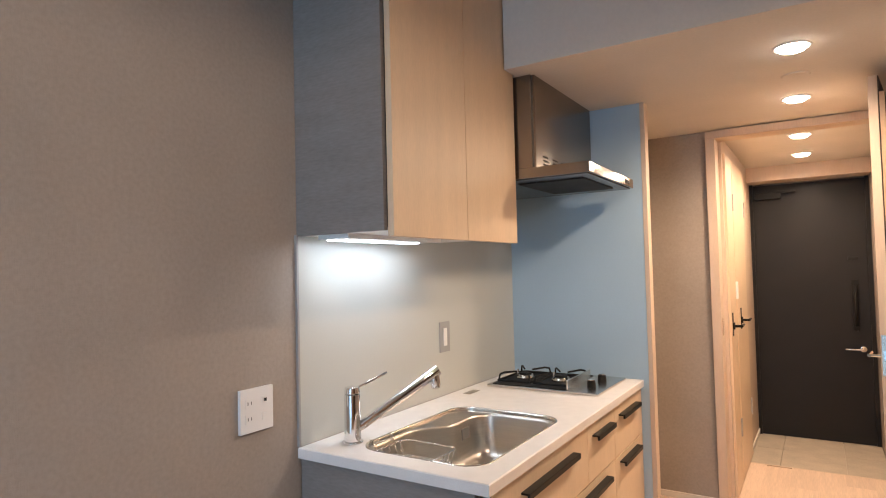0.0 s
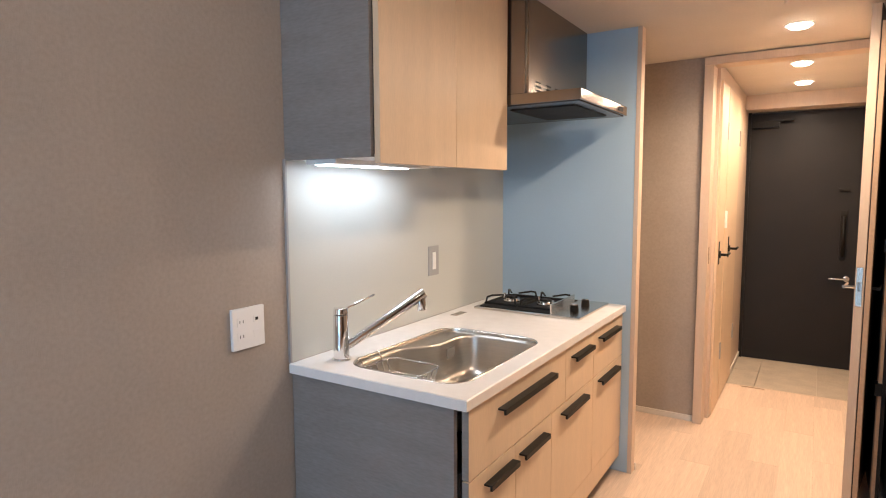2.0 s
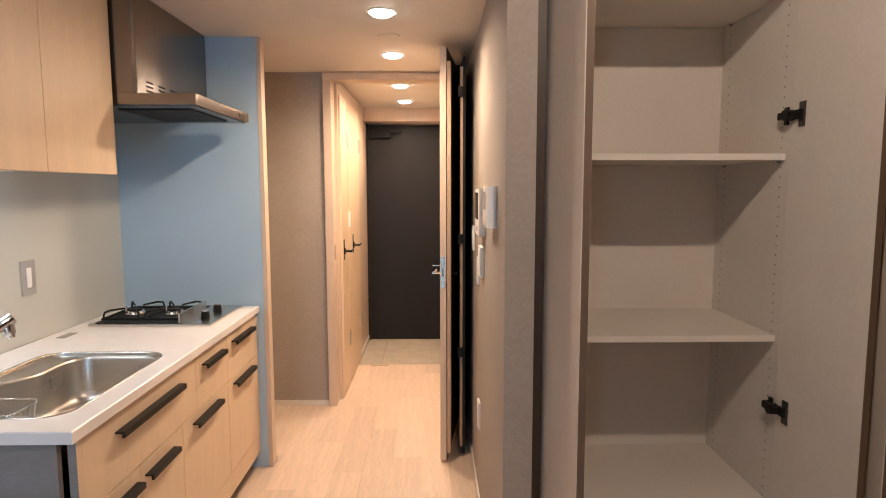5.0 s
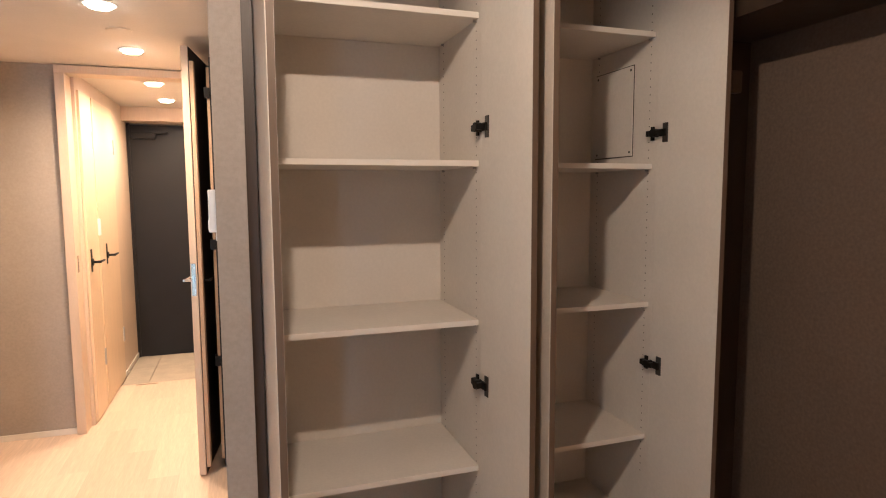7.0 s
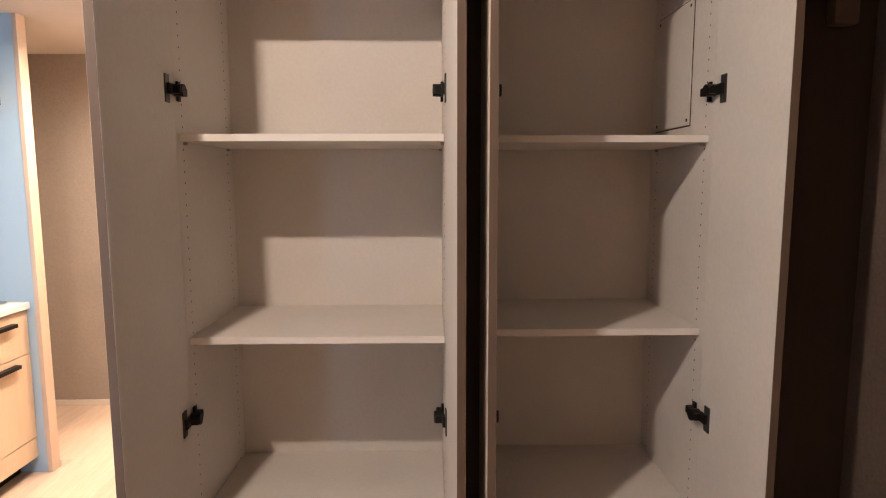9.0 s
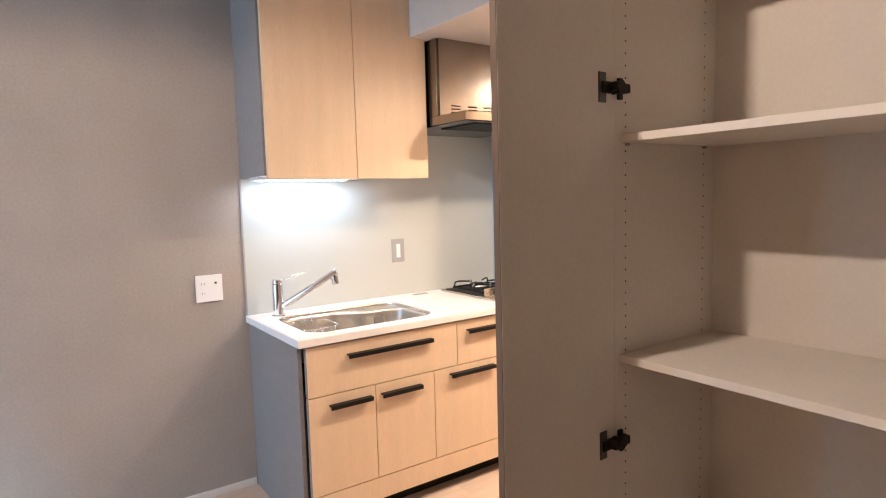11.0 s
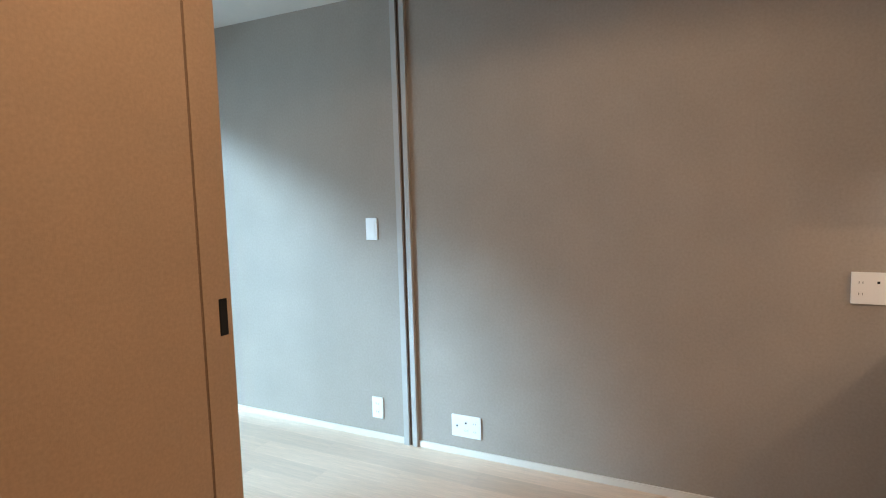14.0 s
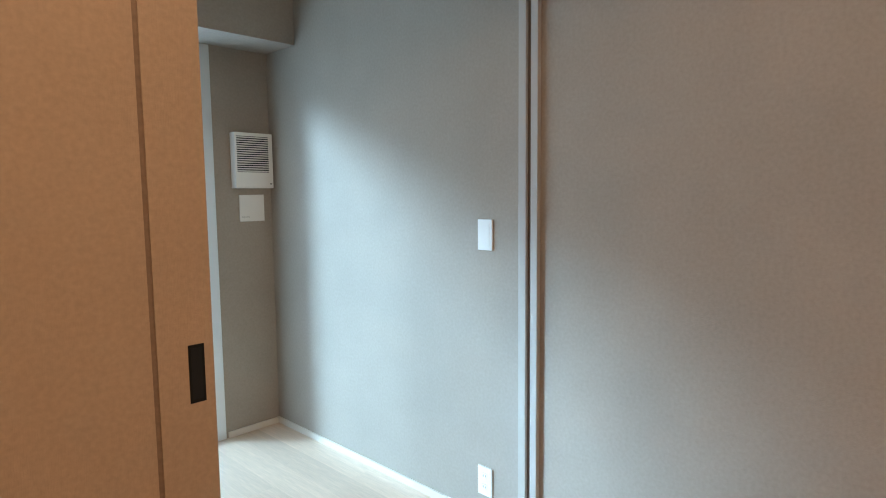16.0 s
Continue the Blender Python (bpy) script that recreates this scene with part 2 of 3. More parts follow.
wall("wall_south_left", (-0.12, -4.26, 0), (0.34, -4.12, CEIL))
wall("wall_south_right", (2.60, -4.26, 0), (3.84, -4.12, CEIL))
wall("beam_south", (0.0, -4.26, 2.195), (3.72, -3.82, CEIL))
single("ceiling", box((-0.12, -4.26, CEIL), (3.84, 0.92, CEIL + 0.1)), PAPER, "pale papered ceiling", "ceiling", kind="structure")
soffit = box((0.388, 0.735, SOFFIT), (1.765, 2.45, CEIL))
box((0.0, 0.83, SOFFIT), (0.388, 2.43, CEIL), bm=soffit)
single("ceiling_soffit", soffit, PAPER, "lowered papered ceiling over the kitchen", "ceiling", kind="structure")
single("ceiling_corridor", box((0.82, 2.45, 2.145), (1.845, 4.33, 2.3)), PAPER, "papered corridor ceiling", "ceiling", kind="structure")
single("beam_entrance", box((0.93, 3.98, 2.032), (1.745, 4.23, 2.145), 0.004), TRIM_WOOD, "pale beam above the entrance door", "beam", kind="structure")


def baseboard(lo, hi, up=0.036):
    return single("baseboard", box((*lo, 0), (*hi, up), 0.003), BASE, "pale painted baseboard", "baseboard", kind="structure")


baseboard((0, -2.205), (0.01, -0.004))
baseboard((0, -4.12), (0.01, -2.30))
baseboard((0.01, -4.12), (0.33, -4.11))
baseboard((0.0, 2.42), (0.86, 2.43))
baseboard((1.755, 0.30), (1.765, 2.40))
baseboard((0.93, 3.58), (0.94, 4.18))
baseboard((0.60, 1.60), (0.73, 1.608))

# pillar wall at the end of the kitchen, with its facing panel and end trim
wall("wall_pillar", (0.0, 1.56, 0), (0.715, 1.60, SOFFIT))
single("splash_panel_side", box((0.002, 1.548, 0), (0.700, 1.56, SOFFIT)), DAYLIT_PANEL, "satin grey kitchen wall panel with blue daylight put into its colour", "wall panel", kind="structure")
single("trim_pillar", box((0.700, 1.545, 0), (0.722, 1.606, SOFFIT), 0.003), TRIM_WOOD, "pale wood end trim of the pillar wall", "trim", kind="structure")
single("splash_panel", box((0.0, 0.0, 0.85), (0.006, 1.548, 1.512)), PANEL, "satin grey kitchen splashback panel", "wall panel", kind="structure")
single("splash_panel_upper", box((0.0, 0.84, 1.512), (0.006, 1.548, SOFFIT)), PANEL, "satin grey kitchen splashback panel behind the hood", "wall panel", kind="structure")
single("trim_splash", box((0.0, -0.008, 0.85), (0.010, 0.0, 1.512), 0.001), GREY_PLASTIC, "thin grey edge strip of the splashback", "trim", kind="structure")

# door frame across the corridor
frame_bm = box((0.862, 2.40, 0), (0.912, 2.54, 2.115), 0.003)
box((1.70, 2.40, 0), (1.764, 2.54, 2.115), 0.003, bm=frame_bm)
box((0.862, 2.398, 2.115), (1.764, 2.54, 2.160), 0.003, bm=frame_bm)
single("trim_corridor_door", frame_bm, TRIM_WOOD, "pale wood door frame across the corridor", "door frame", kind="structure")
single("strike_plate", box((0.911, 2.44, 0.97), (0.9135, 2.465, 1.07), 0.001), STEEL, "small steel strike plate in the door frame", "strike plate")


# ---- doors ----
def lever(parent, at, out, along, mat=BLACK):
    """A lever handle: rose, neck and grip. out and along are unit vectors."""
    at, out, along = Vector(at), Vector(out), Vector(along)
    h = part("handle", rod(at, at + out * 0.008, 0.022, bevel=0.002), mat, parent, "black lever handle", True)
    b = rod(at + out * 0.006, at + out * 0.05, 0.008)
    rod(at + out * 0.045 - along * 0.008, at + out * 0.045 + along * 0.115, 0.008, 0.0065, bm=b, bevel=0.002)
    part("grip", b, mat, h, smooth=True)
    return h


def corridor_leaf():
    """The open leaf that stands along the wall."""
    d = thing("door_1", (1.72, 2.41, 0), "open pale wood corridor door with dark rear face", "door", kind="structure")
    m = Matrix.Translation((1.722, 2.40, 0)) @ Matrix.Rotation(radians(-8.0), 4, "Z")

    def put(name, bm, mat, parent, label=""):
        bmesh.ops.transform(bm, matrix=m, verts=bm.verts)
        return part(name, bm, mat, parent, label)

    leaf = put("leaf", box((-0.018, -0.83, 0.012), (0.014, 0.0, 2.128), 0.002), TRIM_WOOD, d)
    put("rear_face", box((0.0142, -0.822, 0.014), (0.018, 0.0, 2.126), 0.001), DARK_WOOD_AND_SHADE, d, "dark brown rear face")
    put("rear_stile", box((0.0182, -0.826, 0.05), (0.036, -0.79, 2.06), 0.002), SLIDER, d, "orange-brown wooden stile")
    put("lock_plate", box((-0.014, -0.8325, 0.93), (0.008, -0.829, 1.09), 0.001), STEEL, d, "steel latch plate")
    put("latch", box((-0.008, -0.836, 0.99), (0.002, -0.831, 1.03), 0.001), CHROME, d)
    for side in (-1, 1):
        b = rod((-0.001 + side * 0.017, -0.77, 1.0), (-0.001 + side * 0.065, -0.77, 1.0), 0.006)
        rod((-0.001 + side * 0.06, -0.78, 1.0), (-0.001 + side * 0.06, -0.66, 1.0), 0.006, bm=b)
        put("handle", b, CHROME if side < 0 else BLACK, d, "lever handle")
    put("door_closer_arm", box((-0.02, -0.3, 2.13), (0.03, -0.05, 2.145), 0.003), BLACK, d, "black closer arm")
    for z in (0.25, 1.0, 1.8):
        put("hinge", box((-0.021, -0.012, z), (0.019, 0.006, z + 0.1), 0.002), BLACK, d)
    # folded second leaf of dark glass with wooden stiles behind the door
    f = thing("folding_door", (1.73, 2.0, 0), "dark folded door with orange-brown wood stiles against the wall", "door")
    part("leaf", box((1.708, 1.66, 0.012), (1.722, 2.39, 2.10), 0.002), DARK_DOOR, f)
    for y in (1.66, 1.70):
        part("stile", box((1.694, y, 0.05), (1.708, y + 0.018, 2.05), 0.002), SLIDER, f, "orange-brown wooden stile")
    for z in (0.55, 1.15, 1.9):
        part("bracket", box((1.682, 1.64, z), (1.71, 1.70, z + 0.05), 0.003), BLACK, f)


corridor_leaf()


def corridor_side_door(y0, y1, handle_y, hinge_y, name):
    d = thing(name, (0.935, (y0 + y1) / 2, 0), "closed pale maple corridor door with black lever", "door", kind="structure")
    part("leaf", box((0.930, y0 + 0.004, 0.012), (0.944, y1 - 0.004, 2.05), 0.002), LIGHT_WOOD, d)
    part("handle_plate", box((0.944, handle_y - 0.016, 0.95), (0.948, handle_y + 0.016, 1.09), 0.001), BLACK, d)
    lever(d, (0.948, handle_y, 1.01), (1, 0, 0), (0, 1, 0))
    for z in (0.30, 1.72):
        part("hinge", box((0.944, hinge_y - 0.012, z), (0.952, hinge_y + 0.012, z + 0.11), 0.002), GREY_PLASTIC, d)
    return d


corridor_side_door(2.56, 2.86, 2.63, 2.845, "door_2")
corridor_side_door(2.88, 3.52, 3.08, 3.505, "door_3")
single("thermostat", box((0.930, 2.868, 1.16), (0.955, 2.90, 1.27), 0.003), WHITE, "small white wall switch in the corridor", "switch")


def entrance_door():
    d = thing("door_4", (1.34, 3.92, 0), "closed charcoal steel entrance door", "door", kind="structure")
    part("leaf", box((0.955, 3.895, -0.01), (1.715, 3.928, 2.02), 0.003), DARK_DOOR, d)
    part("frame", box((0.931, 3.885, -0.03), (0.955, 3.93, 2.031), 0.002), DARK_DOOR, d)
    part("frame", box((1.715, 3.885, -0.03), (1.742, 3.93, 2.031), 0.002), DARK_DOOR, d)
    part("closer_body", box((0.97, 3.845, 1.90), (1.16, 3.895, 1.955), 0.005), BLACK, d, "black door closer")
    part("closer_arm", box((1.12, 3.83, 1.945), (1.26, 3.85, 1.962), 0.003), BLACK, d)
    p = part("pull_plate", box((1.60, 3.885, 0.85), (1.645, 3.895, 1.24), 0.003), BLACK, d)
    b = rod((1.622, 3.845, 0.89), (1.622, 3.845, 1.20), 0.011)
    for z in (0.90, 1.19):
        rod((1.622, 3.845, z), (1.622, 3.89, z), 0.009, bm=b)
    part("pull_bar", b, BLACK, p, smooth=True)
    lever(d, (1.66, 3.895, 0.71), (0, -1, 0), (-1, 0, 0), CHROME)
    part("thumb_turn", box((1.585, 3.872, 1.39), (1.655, 3.895, 1.415), 0.004), BLACK, d)
    return d


entrance_door().location.y += 0.30


# ---- lights that show ----
def downlight(x, y, z):
    d = thing("downlight", (x, y, z), "lit round recessed ceiling downlight with white rim", "downlight", "recessed ceiling downlights")
    n = 32
    loops = []
    for r, dz in ((0.064, -0.0005), (0.063, -0.005), (0.056, -0.006), (0.052, -0.002)):
        loops.append([(x + r * math.cos(2 * math.pi * k / n), y + r * math.sin(2 * math.pi * k / n), z + dz) for k in range(n)])
    part("rim", loft(loops), WHITE, d, smooth=True)
    part("diffuser", rod((x, y, z - 0.016), (x, y, z - 0.001), 0.040, 0.0525, seg=32, bevel=0.005), LED, d, "glowing diffuser")


for at in DOWNLIGHTS:
    downlight(*at)
downlight(*ROOM_LAMP)
single("smoke_detector", rod((1.345, 1.52, SOFFIT - 0.005), (1.345, 1.52, SOFFIT), 0.05, 0.055, 28), PAPER, "flat round white cover on the ceiling", "ceiling cover", smooth=False)


# ---- kitchen ----
def bar_handle(parent, y0, y1, z, x=0.664):
    b = box((x + 0.018, y0, z - 0.009), (x + 0.026, y1, z + 0.009), 0.002)
    box((x - 0.002, y0, z + 0.003), (x + 0.02, y1, z + 0.009), 0.0015, bm=b)
    return part("handle", b, BLACK, parent, "black bar handle")


def base_cabinet():
    c = thing("kitchen_base_cabinet", (0.33, 0.78, 0), "pale maple kitchen base cabinet with grey side panel and black handles", "kitchen cabinet")
    part("carcass", box((0.01, 0.02, 0.085), (0.636, 1.545, 0.62)), BLACK, c)
    part("kick_board", box((0.05, 0.03, 0.0), (0.57, 1.54, 0.085)), BLACK, c)
    part("side_panel", box((0.008, 0.0, 0.0), (0.628, 0.018, 0.8175), 0.001), GREY_WOOD, c, "grey sawn-oak side panel")
    part("bottom_rail", box((0.640, 0.024, 0.085), (0.660, 1.543, 0.182), 0.0015), LIGHT_WOOD, c)
    for y0, y1, z0, z1, h0, h1, hz in (
        (0.024, 0.768, 0.603, 0.808, 0.20, 0.622, 0.75), (0.771, 1.103, 0.603, 0.808, 0.825, 1.045, 0.757), (1.106, 1.543, 0.603, 0.808, 1.165, 1.44, 0.76),
        (0.024, 0.327, 0.186, 0.599, 0.112, 0.305, 0.551), (0.330, 0.632, 0.186, 0.599, 0.353, 0.558, 0.549),
        (0.635, 1.103, 0.186, 0.599, 0.72, 0.985, 0.562), (1.106, 1.543, 0.186, 0.599, 1.165, 1.44, 0.566),
    ):
        f = part("drawer_front" if z0 > 0.5 or y0 > 0.6 else "door", box((0.640, y0, z0), (0.662, y1, z1), 0.0015), LIGHT_WOOD, c)
        if y0 < 0.1:
            part("edge_band", box((0.6405, y0 - 0.0012, z0 + 0.001), (0.6612, y0 - 0.0002, z1 - 0.001)), GREY_WOOD, f, "grey edge band")
        bar_handle(f, h0, h1, hz)


base_cabinet()

SX0, SX1, SY0, SY1 = 0.165, 0.600, 0.075, 0.700


def worktop():
    w = thing("worktop", (0.33, 0.78, 0.81), "white composite stone worktop with sink cut-out", "worktop")
    inner = rounded_loop(SX0, SX1, SY0, SY1, 0.085)
    x0, x1, y0, y1 = 0.007, 0.676, -0.012, 1.546
    cx, cy = (SX0 + SX1) / 2, (SY0 + SY1) / 2
    outer = []
    corners = [(x1, y1), (x0, y1), (x0, y0), (x1, y0)]
    for k, (px, py) in enumerate(inner):
        q = k // 8
        a, b = corners[q], corners[q]
        along = (k % 8) / 7
        lo = {0: (x1, SY1 - 0.085), 1: (SX0 + 0.085, y1), 2: (x0, SY0 + 0.085), 3: (SX1 - 0.085, y0)}[q]
        hi = {0: (SX1 - 0.085, y1), 1: (x0, SY1 - 0.085), 2: (SX0 + 0.085, y0), 3: (x1, SY0 + 0.085)}[q]
        if along < 0.5:
            s = along / 0.5
            p = (lo[0] + (a[0] - lo[0]) * s, lo[1] + (a[1] - lo[1]) * s)
        elif along > 0.5:
            s = (along - 0.5) / 0.5
            p = (b[0] + (hi[0] - b[0]) * s, b[1] + (hi[1] - b[1]) * s)
        outer.append(p)
    # the middle step of each quarter is the very corner
    for q in range(4):
        outer[q * 8 + 3] = corners[q]
        outer[q * 8 + 4] = corners[q]
    zt, zb, e = 0.85, 0.818, 0.003
    mid = lambda z, off: [(min(max(p[0], x0 + off), x1 - off), min(max(p[1], y0 + off), y1 - off), z) for p in outer]
    bm = loft([[(p[0], p[1], zb) for p in inner], [(p[0], p[1], zt) for p in inner], mid(zt, e), mid(zt - e, 0), mid(zb, 0), [(p[0], p[1], zb) for p in inner]])
    bmesh.ops.remove_doubles(bm, verts=bm.verts, dist=0.0002)
    bmesh.ops.dissolve_degenerate(bm, dist=0.0002, edges=bm.edges)
    part("slab", bm, STONE, w)
    part("grommet_cover", box((0.065, 0.90, 0.8502), (0.10, 0.99, 0.8525), 0.001), STEEL, w, "small steel cover plate")


worktop()


def ring(x0, x1, y0, y1, r, z):
    return [(x, y, z) for x, y in rounded_loop(x0, x1, y0, y1, r)]


def sink():
    s = thing("sink", (0.38, 0.39, 0.66), "stainless steel sink with rounded corners set in the worktop", "sink")
    loops = [ring(SX0 - 0.004, SX1 + 0.004, SY0 - 0.004, SY1 + 0.004, 0.087, 0.8504), ring(SX0 - 0.003, SX1 + 0.003, SY0 - 0.003, SY1 + 0.003, 0.087, 0.8518),
             ring(SX0 + 0.002, SX1 - 0.002, SY0 + 0.002, SY1 - 0.002, 0.084, 0.8508), ring(SX0 + 0.003, SX1 - 0.003, SY0 + 0.003, SY1 - 0.003, 0.083, 0.846),
             ring(SX0 + 0.004, SX1 - 0.004, SY0 + 0.004, SY1 - 0.004, 0.08, 0.838)]
    part("rim", loft(loops), STEEL, s, smooth=True)
    x0, x1, y0, y1 = SX0 + 0.004, SX1 - 0.004, SY0 + 0.004, SY1 - 0.004

    def shaped(inset, r, z, shelf):
        """A rounded outline whose back swings forward round a corner shelf."""
        pts = rounded_loop(x0 + inset, x1 - inset, y0 + inset, y1 - inset, r)
        dense = []
        for i, ((ax, ay), (bx, by)) in enumerate(zip(pts, pts[1:] + pts[:1])):
            n = 30 if i % 8 == 7 else 1
            dense += [(ax + (bx - ax) * k / n, ay + (by - ay) * k / n) for k in range(n)]
        out = []
        for x, y in dense:
            u = min(1, max(0, (y - 0.34) / 0.17))
            k = 0.088 * shelf * u * u * (3 - 2 * u) / (x1 - x0 - 2 * inset)
            out.append((x + k * (x1 - inset - x), y, z))
        return out

    deep = [shaped(0.0, 0.08, 0.838, 0), shaped(0.002, 0.08, 0.836, 0), shaped(0.003, 0.08, 0.8355, 0.94), shaped(0.006, 0.08, 0.833, 1), shaped(0.008, 0.08, 0.825, 1),
            shaped(0.012, 0.08, 0.72, 1), shaped(0.016, 0.08, 0.70, 1), shaped(0.026, 0.078, 0.685, 1), shaped(0.045, 0.07, 0.677, 1), shaped(0.075, 0.05, 0.673, 1)]
    part("basin", loft(deep, True), BASIN, s, smooth=True)
    part("sticker", box((0.266, 0.545, 0.765), (0.2695, 0.60, 0.805)), STICKER, s, "small dark grey sticker")
    part("drain", rod((0.33, 0.20, 0.672), (0.33, 0.20, 0.680), 0.055, seg=28, bevel=0.003), CHROME, s, "round steel drain strainer", True)
    rack = thing("dish_rack", (0.30, 0.20, 0.74), "chrome wire basket hung in the sink below the faucet", "dish rack")
    for z, g in ((0.822, 0.0), (0.775, 0.012)):
        loop = [(x, y, z) for x, y in rounded_loop(0.186 + g, 0.40 - g, 0.10 + g, 0.30 - g, 0.03, 5)]
        b = bmesh.new()
        for p, q in zip(loop, loop[1:] + loop[:1]):
            rod(p, q, 0.0021, seg=6, bm=b)
        part("rim_wire", b, CHROME, rack, smooth=True)
    for k in range(6):
        y = 0.125 + 0.03 * k
        path = [(0.187, y, 0.822), (0.199, y, 0.775), (0.215, y, 0.752), (0.37, y, 0.752), (0.387, y, 0.775), (0.399, y, 0.822)]
        b = bmesh.new()
        for p, q in zip(path, path[1:]):
            rod(p, q, 0.0017, seg=6, bm=b)
        part("wire", b, CHROME, rack, smooth=True)
    for y in (0.15, 0.25):
        b = rod((0.187, y, 0.822), (0.170, y, 0.8535), 0.002, seg=6)
        rod((0.170, y, 0.8535), (0.158, y, 0.8535), 0.002, seg=6, bm=b)
        part("hook", b, CHROME, rack, smooth=True)


sink()


def faucet():
    f = thing("kitchen_faucet", (0.125, 0.11, 0.85), "chrome single-lever kitchen faucet with angled pull-out spout", "faucet")
    part("base_ring", rod((0.125, 0.11, 0.85), (0.125, 0.11, 0.856), 0.033, bevel=0.002), CHROME, f, smooth=True)
    part("body", rod((0.125, 0.11, 0.855), (0.125, 0.11, 1.004), 0.027, 0.0255, 28, bevel=0.003), CHROME, f, smooth=True)
    part("cap", rod((0.125, 0.11, 1.0055), (0.125, 0.11, 1.026), 0.0258, 0.023, 28, bevel=0.003), CHROME, f, smooth=True)
    part("lever", rod((0.125, 0.12, 1.016), (0.166, 0.236, 1.054), 0.0055, 0.0045, 12), CHROME, f, smooth=True)
    part("spout", rod((0.135, 0.125, 0.895), (0.305, 0.338, 1.058), 0.0165, 0.019, 24, bevel=0.004), CHROME, f, smooth=True)
    part("spray_head", rod((0.296, 0.327, 1.046), (0.299, 0.331, 0.998), 0.0175, 0.016, 24, bevel=0.003), CHROME, f, smooth=True)


faucet()


def cooktop():
    c = thing("gas_cooktop", (0.34, 1.29, 0.85), "two-burner steel gas cooktop with black iron grates", "cooktop")
    x0, x1, y0, y1, z = 0.085, 0.605, 1.085, 1.50, 0.8505
    part("plate", box((x0, y0, z), (x1, y1, z + 0.012), 0.004), STEEL, c)
    part("pan", box((x0 + 0.02, y0 + 0.02, z + 0.0125), (0.455, y1 - 0.02, z + 0.015), 0.001), IRON, c)
    part("guard_plate", box((0.462, y0 + 0.015, z + 0.0125), (0.468, y1 - 0.10, z + 0.055), 0.002), STEEL, c)
    for y in (1.21, 1.36):
        k = part("knob", rod((0.535, y, z + 0.012), (0.535, y, z + 0.042), 0.02, 0.017, 24, bevel=0.003), BLACK, c, "black burner knob", smooth=True)
        part("knob_cap", rod((0.535, y, z + 0.0425), (0.535, y, z + 0.046), 0.014, seg=20), CHROME, k)
    for x in (0.185, 0.365):
        b = part("burner", rod((x, 1.29, z + 0.015), (x, 1.29, z + 0.032), 0.045, 0.038, 28, bevel=0.004), STEEL, c, smooth=True)
        part("burner_cap", rod((x, 1.29, z + 0.0325), (x, 1.29, z + 0.04), 0.03, 0.026, 24, bevel=0.002), IRON, b, smooth=True)
        g = bmesh.new()
        for sx in (-1, 1):
            for sy in (-1, 1):
                base = Vector((x + sx * 0.078, 1.29 + sy * 0.125, z + 0.018))
                knee = Vector((x + sx * 0.074, 1.29 + sy * 0.120, z + 0.046))
                bend = Vector((x + sx * 0.060, 1.29 + sy * 0.100, z + 0.052))
                tip = Vector((x + sx * 0.020, 1.29 + sy * 0.038, z + 0.049))
                for p, q in ((base, knee), (knee, bend), (bend, tip)):
                    rod(p, q, 0.0048, 0.0042, seg=8, bm=g)
        for sx in (-1, 1):
            rod((x + sx * 0.080, 1.16, z + 0.019), (x + sx * 0.080, 1.42, z + 0.019), 0.005, seg=8, bm=g)
        for sy in (-1, 1):
            rod((x - 0.080, 1.29 + sy * 0.128, z + 0.019), (x + 0.080, 1.29 + sy * 0.128, z + 0.019), 0.005, seg=8, bm=g)
        pin = rod((x - 0.012, 1.235, z + 0.03), (x - 0.012, 1.235, z + 0.062), 0.006, 0.005, seg=12, bevel=0.001)
        part("sensor_pin", pin, STEEL, b, smooth=True)
        part("grate", g, IRON, c, "black cast-iron grate")


cooktop()


def wall_cabinet():
    c = thing("kitchen_wall_cabinet", (0.19, 0.4, 1.51), "pale maple kitchen wall cabinet with grey side panel", "kitchen cabinet")
    part("carcass", box((0.004, 0.018, 1.517), (0.352, 0.822, CEIL - 0.01)), BLACK, c)
    part("bottom", box((0.004, 0.018, 1.508), (0.352, 0.822, 1.5165)), WHITE, c)
    part("side_panel", box((0.002, 0.0, 1.508), (0.352, 0.0175, CEIL - 0.008), 0.001), GREY_WOOD, c, "grey sawn-oak side panel")
    for y0, y1 in ((0.006, 0.426), (0.429, 0.822)):
        part("door", box((0.362, y0, 1.490), (0.383, y1, CEIL - 0.02), 0.0015), LIGHT_WOOD, c)
    l = thing("under_cabinet_light", (0.11, 0.27, 1.49), "lit slim white light bar under the wall cabinet", "light bar")
    part("housing", box((0.075, 0.02, 1.494), (0.20, 0.54, 1.508), 0.003), WHITE, l)
    part("diffuser", box((0.085, 0.05, 1.4905), (0.135, 0.49, 1.4938), 0.001), BAR, l, "glowing diffuser")


wall_cabinet()


